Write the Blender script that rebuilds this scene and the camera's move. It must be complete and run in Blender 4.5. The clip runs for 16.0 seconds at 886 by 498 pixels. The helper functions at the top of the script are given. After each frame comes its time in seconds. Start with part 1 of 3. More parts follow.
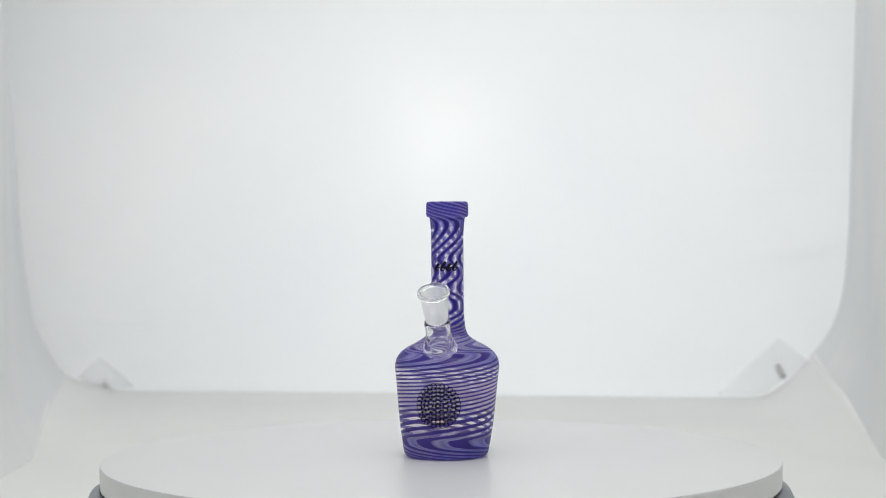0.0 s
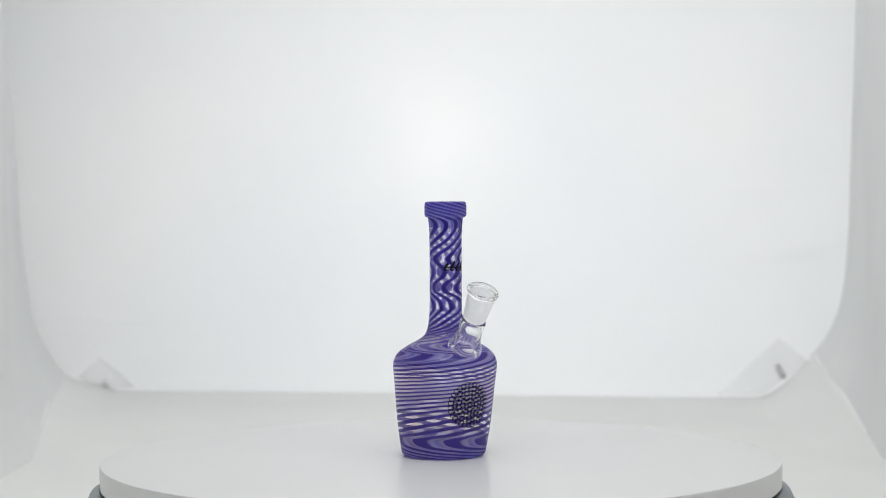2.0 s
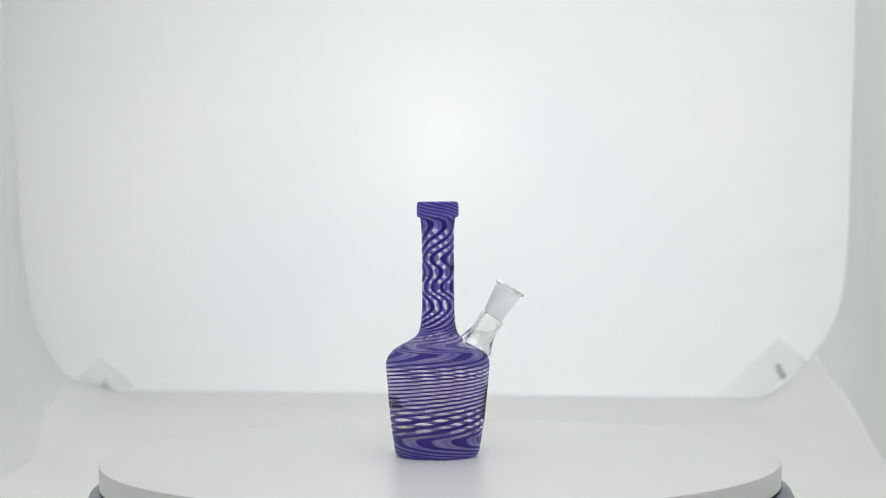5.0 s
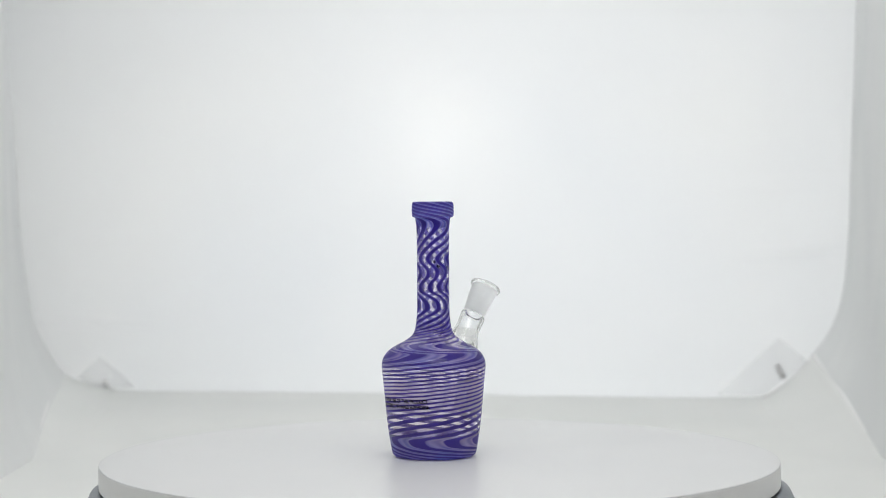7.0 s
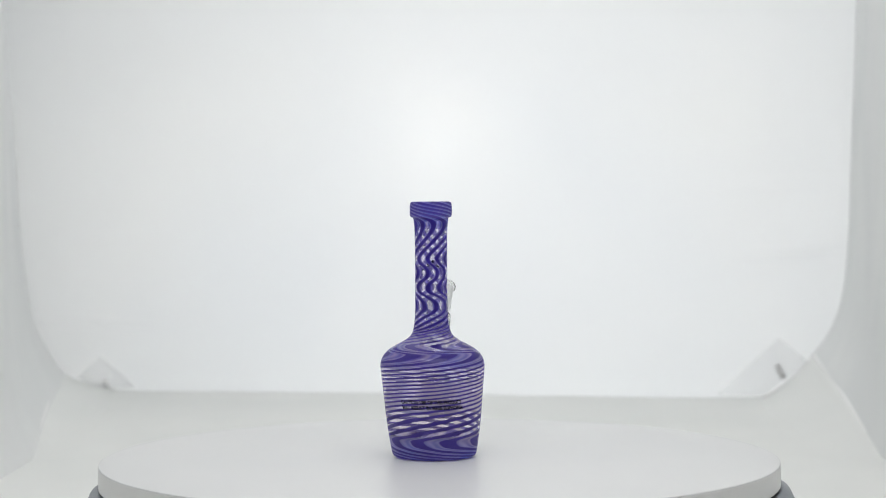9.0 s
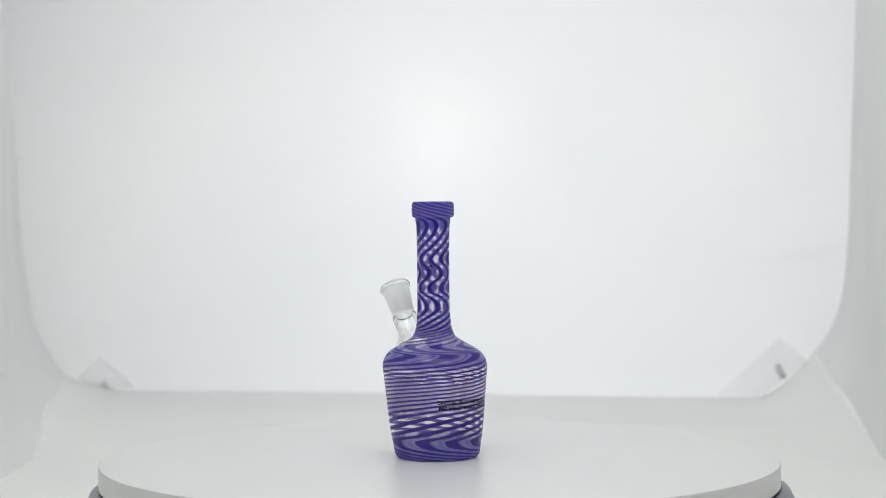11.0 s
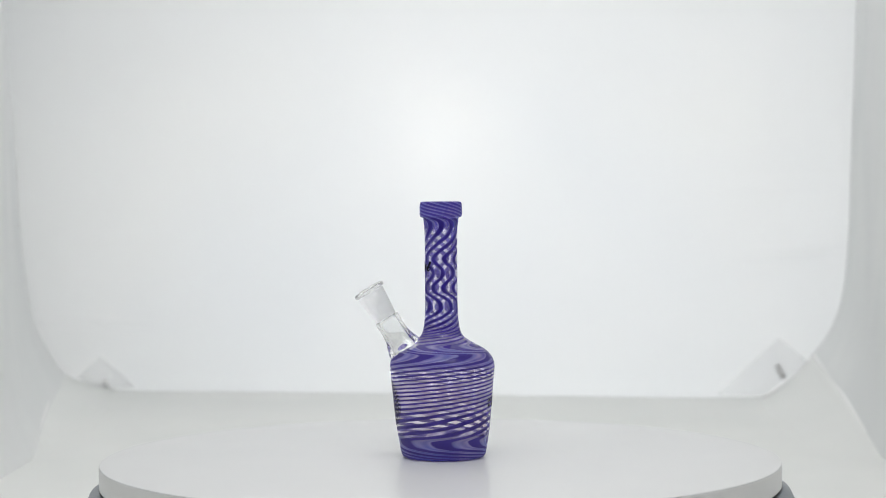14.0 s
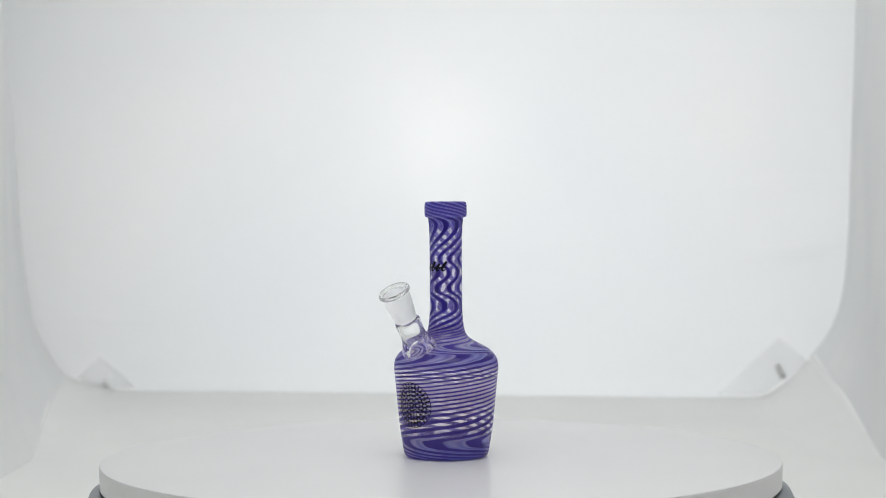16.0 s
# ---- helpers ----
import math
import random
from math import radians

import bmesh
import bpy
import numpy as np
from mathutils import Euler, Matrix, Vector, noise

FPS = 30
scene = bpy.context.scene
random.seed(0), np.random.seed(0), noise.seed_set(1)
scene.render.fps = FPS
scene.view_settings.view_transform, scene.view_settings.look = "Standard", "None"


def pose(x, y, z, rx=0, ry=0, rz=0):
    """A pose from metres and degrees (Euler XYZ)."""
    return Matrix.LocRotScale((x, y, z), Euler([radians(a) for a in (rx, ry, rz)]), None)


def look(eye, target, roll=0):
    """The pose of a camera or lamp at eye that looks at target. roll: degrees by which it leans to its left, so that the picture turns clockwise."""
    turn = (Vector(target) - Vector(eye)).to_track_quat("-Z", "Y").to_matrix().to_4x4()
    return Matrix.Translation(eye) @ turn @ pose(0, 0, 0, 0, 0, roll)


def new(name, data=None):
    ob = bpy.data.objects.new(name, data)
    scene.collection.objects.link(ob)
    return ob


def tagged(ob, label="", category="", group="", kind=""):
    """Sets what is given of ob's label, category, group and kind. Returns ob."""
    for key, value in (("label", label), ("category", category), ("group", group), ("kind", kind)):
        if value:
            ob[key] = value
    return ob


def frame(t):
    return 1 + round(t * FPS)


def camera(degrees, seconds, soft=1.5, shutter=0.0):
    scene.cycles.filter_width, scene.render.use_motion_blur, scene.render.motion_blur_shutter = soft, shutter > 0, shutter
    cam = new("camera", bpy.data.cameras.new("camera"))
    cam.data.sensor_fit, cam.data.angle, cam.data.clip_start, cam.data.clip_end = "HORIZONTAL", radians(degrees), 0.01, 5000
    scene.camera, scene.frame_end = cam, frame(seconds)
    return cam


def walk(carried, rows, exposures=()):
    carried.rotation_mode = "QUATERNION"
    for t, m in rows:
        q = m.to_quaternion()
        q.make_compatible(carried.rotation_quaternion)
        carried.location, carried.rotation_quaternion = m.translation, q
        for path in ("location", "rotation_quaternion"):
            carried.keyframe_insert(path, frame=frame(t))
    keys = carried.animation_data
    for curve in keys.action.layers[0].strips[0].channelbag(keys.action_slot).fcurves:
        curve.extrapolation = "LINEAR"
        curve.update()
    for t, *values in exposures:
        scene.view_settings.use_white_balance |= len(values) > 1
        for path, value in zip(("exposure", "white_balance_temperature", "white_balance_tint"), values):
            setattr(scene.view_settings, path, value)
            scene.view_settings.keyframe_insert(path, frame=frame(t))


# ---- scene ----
EYE_D, EYE_H = 1.2032, 0.1609
SECONDS = 16.0
cam = camera(26.73, SECONDS, soft=1.0)
eye = pose(0, -EYE_D, EYE_H, 90 - 1.281, 0, -0.118) @ pose(0, 0, 0, 0, 0, -0.314)
walk(cam, [(0, eye), (SECONDS, eye)], [(0, 0.0), (15.6, 0.0), (SECONDS, -0.05)])
# the lens is sharp on the bottle; the tent behind it falls out of focus
cam.data.dof.use_dof, cam.data.dof.focus_distance, cam.data.dof.aperture_fstop = True, 1.19, 11.0

# ---- light ----
world = bpy.data.worlds.new("studio")
scene.world = world
world.use_nodes = True
world.node_tree.nodes["Background"].inputs["Color"].default_value = (0.9, 0.95, 1.0, 1)
world.node_tree.nodes["Background"].inputs["Strength"].default_value = 0.1


def lamp(name, eye_at, target, sx, sy, watts, colour):
    data = bpy.data.lights.new(name, "AREA")
    data.shape, data.size, data.size_y = "RECTANGLE", sx, sy
    data.energy, data.color = watts, colour
    ob = new(name, data)
    ob.matrix_world = look(eye_at, target)
    return ob


lamp("led_panel_top", (0.01, 0.52, 0.76), (0.01, 0.521, 0), 0.7, 1.0, 2.45, (0.995, 0.985, 0.975))
# unseen fill lamp, added at the tent's open front to brighten the bottle
lamp("led_panel_front", (0, -0.42, 0.60), (0, 0.0, 0.08), 0.65, 0.36, 2.9, (0.995, 0.985, 0.98))
lamp("led_strip_front", (0.40, -0.42, 0.62), (0.0, 0.0, 0.06), 0.12, 0.04, 0.4, (1.0, 0.99, 0.98))
lamp("back_light", (0.22, 1.75, 0.14), (0.18, 1.0, 0.14), 1.16, 0.62, 18.0, (0.985, 0.99, 1.01))
lamp("back_bulb", (0.012, 1.142, 0.252), (0.010, 1.0, 0.25), 0.03, 0.03, 0.085, (1.0, 0.91, 0.80))


# ---- materials ----
def material(name):
    m = bpy.data.materials.new(name)
    m.use_nodes = True
    nt = m.node_tree
    for n in list(nt.nodes):
        nt.nodes.remove(n)
    out = nt.nodes.new("ShaderNodeOutputMaterial")
    return m, nt, out


def node(nt, kind, **inputs):
    n = nt.nodes.new(kind)
    for k, v in inputs.items():
        n.inputs[k.replace("_", " ")].default_value = v
    return n


def mixed(nt, fac, a, b):
    n = nt.nodes.new("ShaderNodeMixShader")
    if isinstance(fac, float):
        n.inputs[0].default_value = fac
    else:
        nt.links.new(fac, n.inputs[0])
    nt.links.new(a, n.inputs[1])
    nt.links.new(b, n.inputs[2])
    return n.outputs[0]


def maths(nt, op, a, b=None, c=None):
    n = nt.nodes.new("ShaderNodeMath")
    n.operation = op
    for i, v in enumerate((a, b, c)):
        if v is None:
            continue
        if isinstance(v, (int, float)):
            n.inputs[i].default_value = v
        else:
            nt.links.new(v, n.inputs[i])
    return n.outputs[0]


def tinted(nt, base, other, scale, low=0.35, high=0.65):
    """A colour that drifts between two tones with noise at two scales."""
    tc = nt.nodes.new("ShaderNodeTexCoord")
    big = node(nt, "ShaderNodeTexNoise", Scale=scale, Detail=4.0)
    nt.links.new(tc.outputs["Object"], big.inputs["Vector"])
    ramp = nt.nodes.new("ShaderNodeValToRGB")
    ramp.color_ramp.elements[0].position, ramp.color_ramp.elements[1].position = low, high
    ramp.color_ramp.elements[0].color, ramp.color_ramp.elements[1].color = (*base, 1), (*other, 1)
    nt.links.new(big.outputs["Fac"], ramp.inputs["Fac"])
    return ramp.outputs["Color"], tc.outputs["Object"]


def weave_bump(nt, vec, scale, strength, distance):
    fine = node(nt, "ShaderNodeTexNoise", Scale=scale, Detail=3.0)
    nt.links.new(vec, fine.inputs["Vector"])
    bump = node(nt, "ShaderNodeBump", Strength=strength, Distance=distance)
    nt.links.new(fine.outputs["Fac"], bump.inputs["Height"])
    return bump.outputs["Normal"]


def cloth(name, a, b, through_part, scale=5.0, sheer=0.0):
    """White diffusing fabric: part of the light passes through it."""
    m, nt, out = material(name)
    col, vec = tinted(nt, a, b, scale)
    nrm = weave_bump(nt, vec, 900.0, 0.15, 0.0004)
    dif = node(nt, "ShaderNodeBsdfDiffuse")
    tra = node(nt, "ShaderNodeBsdfTranslucent")
    for s in (dif, tra):
        nt.links.new(col, s.inputs["Color"])
        nt.links.new(nrm, s.inputs["Normal"])
    shader = mixed(nt, through_part, dif.outputs[0], tra.outputs[0])
    if sheer:
        shader = mixed(nt, sheer, shader, node(nt, "ShaderNodeBsdfTransparent").outputs[0])
    nt.links.new(shader, out.inputs[0])
    return m


def plastic(name, a, b, rough, scale=30.0, metal=0.0, spec=0.5, bump=0.1):
    m, nt, out = material(name)
    col, vec = tinted(nt, a, b, scale)
    p = node(nt, "ShaderNodeBsdfPrincipled", Roughness=rough, Metallic=metal)
    p.inputs["Specular IOR Level"].default_value = spec
    nt.links.new(col, p.inputs["Base Color"])
    if bump:
        nt.links.new(weave_bump(nt, vec, scale * 30, bump, 0.0002), p.inputs["Normal"])
    nt.links.new(p.outputs[0], out.inputs[0])
    return m


def edge_gloss(nt, low, high):
    """How much a thin glass wall mirrors: more towards its edge."""
    lw = node(nt, "ShaderNodeLayerWeight", Blend=0.5)
    return maths(nt, "MULTIPLY_ADD", maths(nt, "POWER", lw.outputs["Facing"], 4.0), high, low)


def cane_count(nt):
    """Where a point lies between the canes: their wobbling count, the distance to a cane's middle less its half width, and a mask maker."""
    uv = nt.nodes.new("ShaderNodeUVMap")
    uv.uv_map = "swirl"
    sep = nt.nodes.new("ShaderNodeSeparateXYZ")
    nt.links.new(uv.outputs[0], sep.inputs[0])
    tc = nt.nodes.new("ShaderNodeTexCoord")
    wob = node(nt, "ShaderNodeTexNoise", Scale=90.0, Detail=2.0)
    nt.links.new(tc.outputs["Object"], wob.inputs["Vector"])
    u = maths(nt, "ADD", sep.outputs[0], maths(nt, "MULTIPLY", maths(nt, "SUBTRACT", wob.outputs["Fac"], 0.5), 0.26))
    fr = maths(nt, "FRACT", u)
    near = maths(nt, "ABSOLUTE", maths(nt, "SUBTRACT", fr, 0.5))

    def band(extra, soft):
        n = nt.nodes.new("ShaderNodeMapRange")
        n.interpolation_type = "SMOOTHSTEP"
        n.inputs["From Min"].default_value, n.inputs["From Max"].default_value = extra - soft, extra + soft
        n.inputs["To Min"].default_value, n.inputs["To Max"].default_value = 1.0, 0.0
        nt.links.new(maths(nt, "SUBTRACT", near, sep.outputs[1]), n.inputs["Value"])
        return n.outputs[0]

    return tc, u, band


def swirl_glass():
    """Clear glass with dark violet canes and lavender bands wound into it; one UV map counts the canes and gives their width, the other tells how milky and how deep the gaps are."""
    m, nt, out = material("swirled_violet_glass")
    tc, u, band = cane_count(nt)
    dark_mask, milk_mask = band(0.0, 0.04), band(0.12, 0.08)
    spots = node(nt, "ShaderNodeTexNoise", Scale=260.0, Detail=3.0)
    nt.links.new(tc.outputs["Object"], spots.inputs["Vector"])
    ramp = nt.nodes.new("ShaderNodeValToRGB")
    ramp.color_ramp.elements[0].color, ramp.color_ramp.elements[1].color = (0.016, 0.011, 0.125, 1), (0.034, 0.024, 0.20, 1)
    nt.links.new(spots.outputs["Fac"], ramp.inputs["Fac"])
    dark = node(nt, "ShaderNodeBsdfPrincipled", Roughness=0.08, Specular_IOR_Level=0.32)
    nt.links.new(ramp.outputs["Color"], dark.inputs["Base Color"])
    pair = nt.nodes.new("ShaderNodeUVMap")
    pair.uv_map = "milk"
    sep2 = nt.nodes.new("ShaderNodeSeparateXYZ")
    nt.links.new(pair.outputs[0], sep2.inputs[0])
    tone = nt.nodes.new("ShaderNodeValToRGB")
    tone.color_ramp.elements[0].color, tone.color_ramp.elements[1].color = (0.92, 0.80, 0.95, 1), (0.14, 0.11, 0.50, 1)
    blue = nt.nodes.new("ShaderNodeValToRGB")
    blue.color_ramp.elements[0].color, blue.color_ramp.elements[1].color = (0.74, 0.74, 0.98, 1), (0.15, 0.18, 0.64, 1)
    hue = nt.nodes.new("ShaderNodeMix")
    hue.data_type = "RGBA"
    patch = node(nt, "ShaderNodeTexNoise", Scale=38.0, Detail=3.0)
    nt.links.new(tc.outputs["Object"], patch.inputs["Vector"])
    nt.links.new(maths(nt, "MULTIPLY_ADD", patch.outputs["Fac"], 3.6, -1.35), hue.inputs[0])
    nt.links.new(tone.outputs["Color"], hue.inputs[6])
    nt.links.new(blue.outputs["Color"], hue.inputs[7])
    # fine drawn threads inside the lavender bands
    thread = maths(nt, "SINE", maths(nt, "MULTIPLY", u, 2 * math.pi * 3))
    streak = node(nt, "ShaderNodeTexNoise", Scale=60.0, Detail=3.0)
    nt.links.new(tc.outputs["Object"], streak.inputs["Vector"])
    drift = maths(nt, "ADD", maths(nt, "MULTIPLY", thread, 0.11), maths(nt, "MULTIPLY", maths(nt, "SUBTRACT", streak.outputs["Fac"], 0.5), 0.6))
    depth = maths(nt, "ADD", sep2.outputs[1], drift)
    nt.links.new(depth, tone.inputs["Fac"])
    nt.links.new(depth, blue.inputs["Fac"])
    milk = node(nt, "ShaderNodeBsdfPrincipled", Roughness=0.08, Specular_IOR_Level=0.32)
    nt.links.new(hue.outputs[2], milk.inputs["Base Color"])
    dark_through = node(nt, "ShaderNodeBsdfTranslucent", Color=(0.23, 0.18, 0.63, 1))
    milk_through = node(nt, "ShaderNodeBsdfTranslucent")
    nt.links.new(hue.outputs[2], milk_through.inputs["Color"])
    tint = node(nt, "ShaderNodeBsdfTransparent", Color=(0.965, 0.945, 0.975, 1))
    gloss = node(nt, "ShaderNodeBsdfGlossy", Roughness=0.04)
    clear = mixed(nt, edge_gloss(nt, 0.025, 0.25), tint.outputs[0], gloss.outputs[0])
    gap = mixed(nt, maths(nt, "MAXIMUM", sep2.outputs[0], maths(nt, "MULTIPLY", maths(nt, "MULTIPLY", milk_mask, sep2.outputs[1]), 0.9)), clear, mixed(nt, 0.7, milk.outputs[0], milk_through.outputs[0]))
    nt.links.new(mixed(nt, dark_mask, gap, mixed(nt, 0.4, dark.outputs[0], dark_through.outputs[0])), out.inputs[0])
    return m


def cane_glass():
    """The milky violet canes as they go down into the wall; clear between them."""
    m, nt, out = material("milky_cane_glass")
    tc, u, band = cane_count(nt)
    streak = node(nt, "ShaderNodeTexNoise", Scale=70.0, Detail=3.0)
    nt.links.new(tc.outputs["Object"], streak.inputs["Vector"])
    ramp = nt.nodes.new("ShaderNodeValToRGB")
    ramp.color_ramp.elements[0].position, ramp.color_ramp.elements[1].position = 0.35, 0.65
    ramp.color_ramp.elements[0].color, ramp.color_ramp.elements[1].color = (0.32, 0.28, 0.72, 1), (0.55, 0.48, 0.86, 1)
    nt.links.new(streak.outputs["Fac"], ramp.inputs["Fac"])
    dif = node(nt, "ShaderNodeBsdfDiffuse")
    tra = node(nt, "ShaderNodeBsdfTranslucent")
    for n in (dif, tra):
        nt.links.new(ramp.outputs["Color"], n.inputs["Color"])
    open_air = node(nt, "ShaderNodeBsdfTransparent")
    nt.links.new(mixed(nt, maths(nt, "MULTIPLY", band(0.03, 0.05), 0.92), open_air.outputs[0], mixed(nt, 0.5, dif.outputs[0], tra.outputs[0])), out.inputs[0])
    return m


def thin_glass():
    m, nt, out = material("thin_inner_glass")
    col, vec = tinted(nt, (0.975, 0.97, 0.99), (0.95, 0.86, 0.82), 60.0, 0.45, 0.72)
    tint = node(nt, "ShaderNodeBsdfTransparent")
    nt.links.new(col, tint.inputs["Color"])
    gloss = node(nt, "ShaderNodeBsdfGlossy", Roughness=0.04)
    nt.links.new(mixed(nt, edge_gloss(nt, 0.01, 0.12), tint.outputs[0], gloss.outputs[0]), out.inputs[0])
    return m


def solid_glass(name, rough, colour, milk=0.0):
    m, nt, out = material(name)
    p = node(nt, "ShaderNodeBsdfPrincipled", Roughness=rough, IOR=1.46, Base_Color=(*colour, 1))
    p.inputs["Transmission Weight"].default_value = 1.0
    tc = nt.nodes.new("ShaderNodeTexCoord")
    nt.links.new(weave_bump(nt, tc.outputs["Object"], 120.0 if rough < 0.2 else 2500.0, 0.06, 0.0006), p.inputs["Normal"])
    shader = p.outputs[0]
    if milk:
        tra = node(nt, "ShaderNodeBsdfTranslucent", Color=(0.92, 0.93, 0.94, 1))
        shader = mixed(nt, milk, shader, tra.outputs[0])
    nt.links.new(shader, out.inputs[0])
    return m


BACKDROP = cloth("backlit_backdrop_fabric", (0.845, 0.857, 0.862), (0.872, 0.878, 0.872), 0.5, 2.2)
TENT = cloth("tent_fabric", (0.785, 0.80, 0.80), (0.825, 0.835, 0.832), 0.10, 6.0)
FLOOR = cloth("floor_fabric", (0.785, 0.80, 0.785), (0.815, 0.825, 0.81), 0.05, 5.0)
# seam cloth coloured paler than the walls, for light showing through the seams
SEAM = cloth("brightened_seam_tape", (0.87, 0.875, 0.875), (0.90, 0.90, 0.90), 0.04, 8.0)
FILM = cloth("corner_flap_fabric", (0.80, 0.81, 0.82), (0.84, 0.85, 0.86), 0.35, 12.0, 0.87)
PLATTER = plastic("white_platter_acrylic", (0.61, 0.62, 0.622), (0.63, 0.637, 0.638), 0.35, 8.0, bump=0.02)
PLATTER_SIDE = plastic("platter_edge_plastic", (0.72, 0.725, 0.71), (0.75, 0.75, 0.74), 0.45, 20.0)
ROOM = plastic("studio_paint", (0.30, 0.30, 0.305), (0.34, 0.34, 0.34), 0.8, 3.0)
GREY = plastic("grey_plastic", (0.20, 0.22, 0.25), (0.25, 0.27, 0.30), 0.4, 40.0)
BLACK = plastic("black_rubber", (0.012, 0.012, 0.013), (0.02, 0.02, 0.02), 0.6, 60.0)
CLIP = plastic("dull_clip_metal", (0.57, 0.57, 0.575), (0.65, 0.65, 0.655), 0.55, 80.0, 0.1)
PALE_CLIP = plastic("pale_clip_plastic", (0.72, 0.72, 0.72), (0.77, 0.77, 0.77), 0.5, 80.0)
INK = plastic("black_print", (0.006, 0.006, 0.008), (0.012, 0.012, 0.014), 0.5, 200.0, spec=0.1, bump=0.0)
SWIRL = swirl_glass()
CANE = cane_glass()
INNER = thin_glass()
CLEAR = solid_glass("clear_glass", 0.0, (0.985, 0.99, 0.99))
LIP = solid_glass("fire_polished_glass", 0.12, (0.96, 0.965, 0.965), 0.12)
FROST = solid_glass("ground_glass", 0.36, (0.975, 0.98, 0.98), 0.45)


# ---- mesh helpers ----
def mesh_object(name, bm, mat, parent=None, label="", smooth=True, turn_out=True):
    me = bpy.data.meshes.new(name)
    if turn_out:
        bmesh.ops.recalc_face_normals(bm, faces=bm.faces)
    bm.to_mesh(me)
    bm.free()
    for m in (mat if isinstance(mat, (list, tuple)) else [mat]):
        me.materials.append(m)
    for p in me.polygons:
        p.use_smooth = smooth
    if mat in (TENT, FLOOR, BACKDROP, FILM, PLATTER, PLATTER_SIDE):
        me.set_sharp_from_angle(angle=1.0 if mat in (TENT, FLOOR, BACKDROP, FILM) else 0.3)
    ob = new(name, me)
    ob.parent = parent
    if label:
        ob["label"] = label
    return ob


part = mesh_object


def lathe(profile, segments=96, closed=True, m=None):
    """A ring of faces round z for each step of the profile [(r, z)]; closed joins the last to the first."""
    bm = bmesh.new()
    rings = []
    for r, z in profile:
        if r < 1e-6:
            rings.append([bm.verts.new((0, 0, z))])
        else:
            rings.append([bm.verts.new((r * math.cos(2 * math.pi * k / segments), r * math.sin(2 * math.pi * k / segments), z)) for k in range(segments)])
    pairs = list(zip(rings, rings[1:])) + ([(rings[-1], rings[0])] if closed else [])
    for a, b in pairs:
        for k in range(segments):
            q = [a[k % len(a)], a[(k + 1) % len(a)], b[(k + 1) % len(b)], b[k % len(b)]]
            q = list(dict.fromkeys(q))
            if len(q) > 2:
                bm.faces.new(q)
    if m is not None:
        bmesh.ops.transform(bm, matrix=m, verts=bm.verts)
    return bm


def smooth_line(points, rounds=2):
    """Corner cutting, ends kept."""
    for _ in range(rounds):
        out = [points[0]]
        for a, b in zip(points, points[1:]):
            out.append(tuple(0.75 * p + 0.25 * q for p, q in zip(a, b)))
            out.append(tuple(0.25 * p + 0.75 * q for p, q in zip(a, b)))
        points = out + [points[-1]]
    return points


def sheet(rows, thick):
    """A grid of points made into a sheet with thickness."""
    bm = bmesh.new()
    grid = [[bm.verts.new(p) for p in row] for row in rows]
    for a, b in zip(grid, grid[1:]):
        for k in range(len(a) - 1):
            bm.faces.new((a[k], a[k + 1], b[k + 1], b[k]))
    bmesh.ops.recalc_face_normals(bm, faces=bm.faces)
    bmesh.ops.solidify(bm, geom=list(bm.faces), thickness=thick)
    return bm


# ---- the light tent ----
FLOOR_Z, TOP_Z, FRONT_Y, BEND_Y = -0.0645, 0.80, -0.45, 0.45


def back_y(x):
    return 1.0236 - 0.18 * x


LEFT = [(-0.553, 0.80), (-0.548, 0.60), (-0.541, 0.422), (-0.534, 0.316), (-0.526, 0.211), (-0.522, 0.127), (-0.511, 0.035), (-0.494, -0.006), (-0.472, -0.041), (-0.447, -0.052), (-0.401, -0.0605)]
RIGHT = [(0.49, 0.80), (0.486, 0.60), (0.481, 0.396), (0.479, 0.331), (0.475, 0.234), (0.473, 0.137), (0.467, 0.059), (0.451, 0.014), (0.426, -0.02), (0.394, -0.051), (0.374, -0.0605)]


def tent_side(name, outline, corner, front_x, hem, label):
    """A fabric wall; its lower edge runs from the corner of the backdrop down to the floor."""
    line = [p for p in smooth_line(outline, 2) if p[1] >= corner[1]] + [corner]
    side = 1 if front_x > 0 else -1
    rows = []
    for x, z in line:
        zf = FLOOR_Z + (z - corner[1]) * (TOP_Z - FLOOR_Z) / (TOP_Z - corner[1])
        low = math.exp(-(zf - FLOOR_Z) / 0.04)
        xf = front_x - side * hem * low
        row = []
        for k in range(25):
            f = k / 24
            y0 = back_y(x) - 0.003
            px, py, pz = x + (xf - x) * f, y0 + (BEND_Y - y0) * f, z + (zf - z) * f
            fold = noise.noise((py * 5, pz * 2.2, 3.1 * side)) * 0.005 * math.sin(math.pi * min(1, f * 1.2)) * (1 - low)
            crease = 0.006 * math.exp(-max(0.0, pz + 0.05) / 0.12) * math.exp(-((f - 0.3) / 0.16) ** 2) * (1 - 0.7 * low)
            row.append((px - side * crease + fold, py, pz))
        row += [(xf, 0.0, zf), (xf, FRONT_Y, zf)]
        rows.append(row)
    ob = mesh_object(name, sheet(rows, 0.002), TENT)
    return tagged(ob, label, "wall", "", "structure")


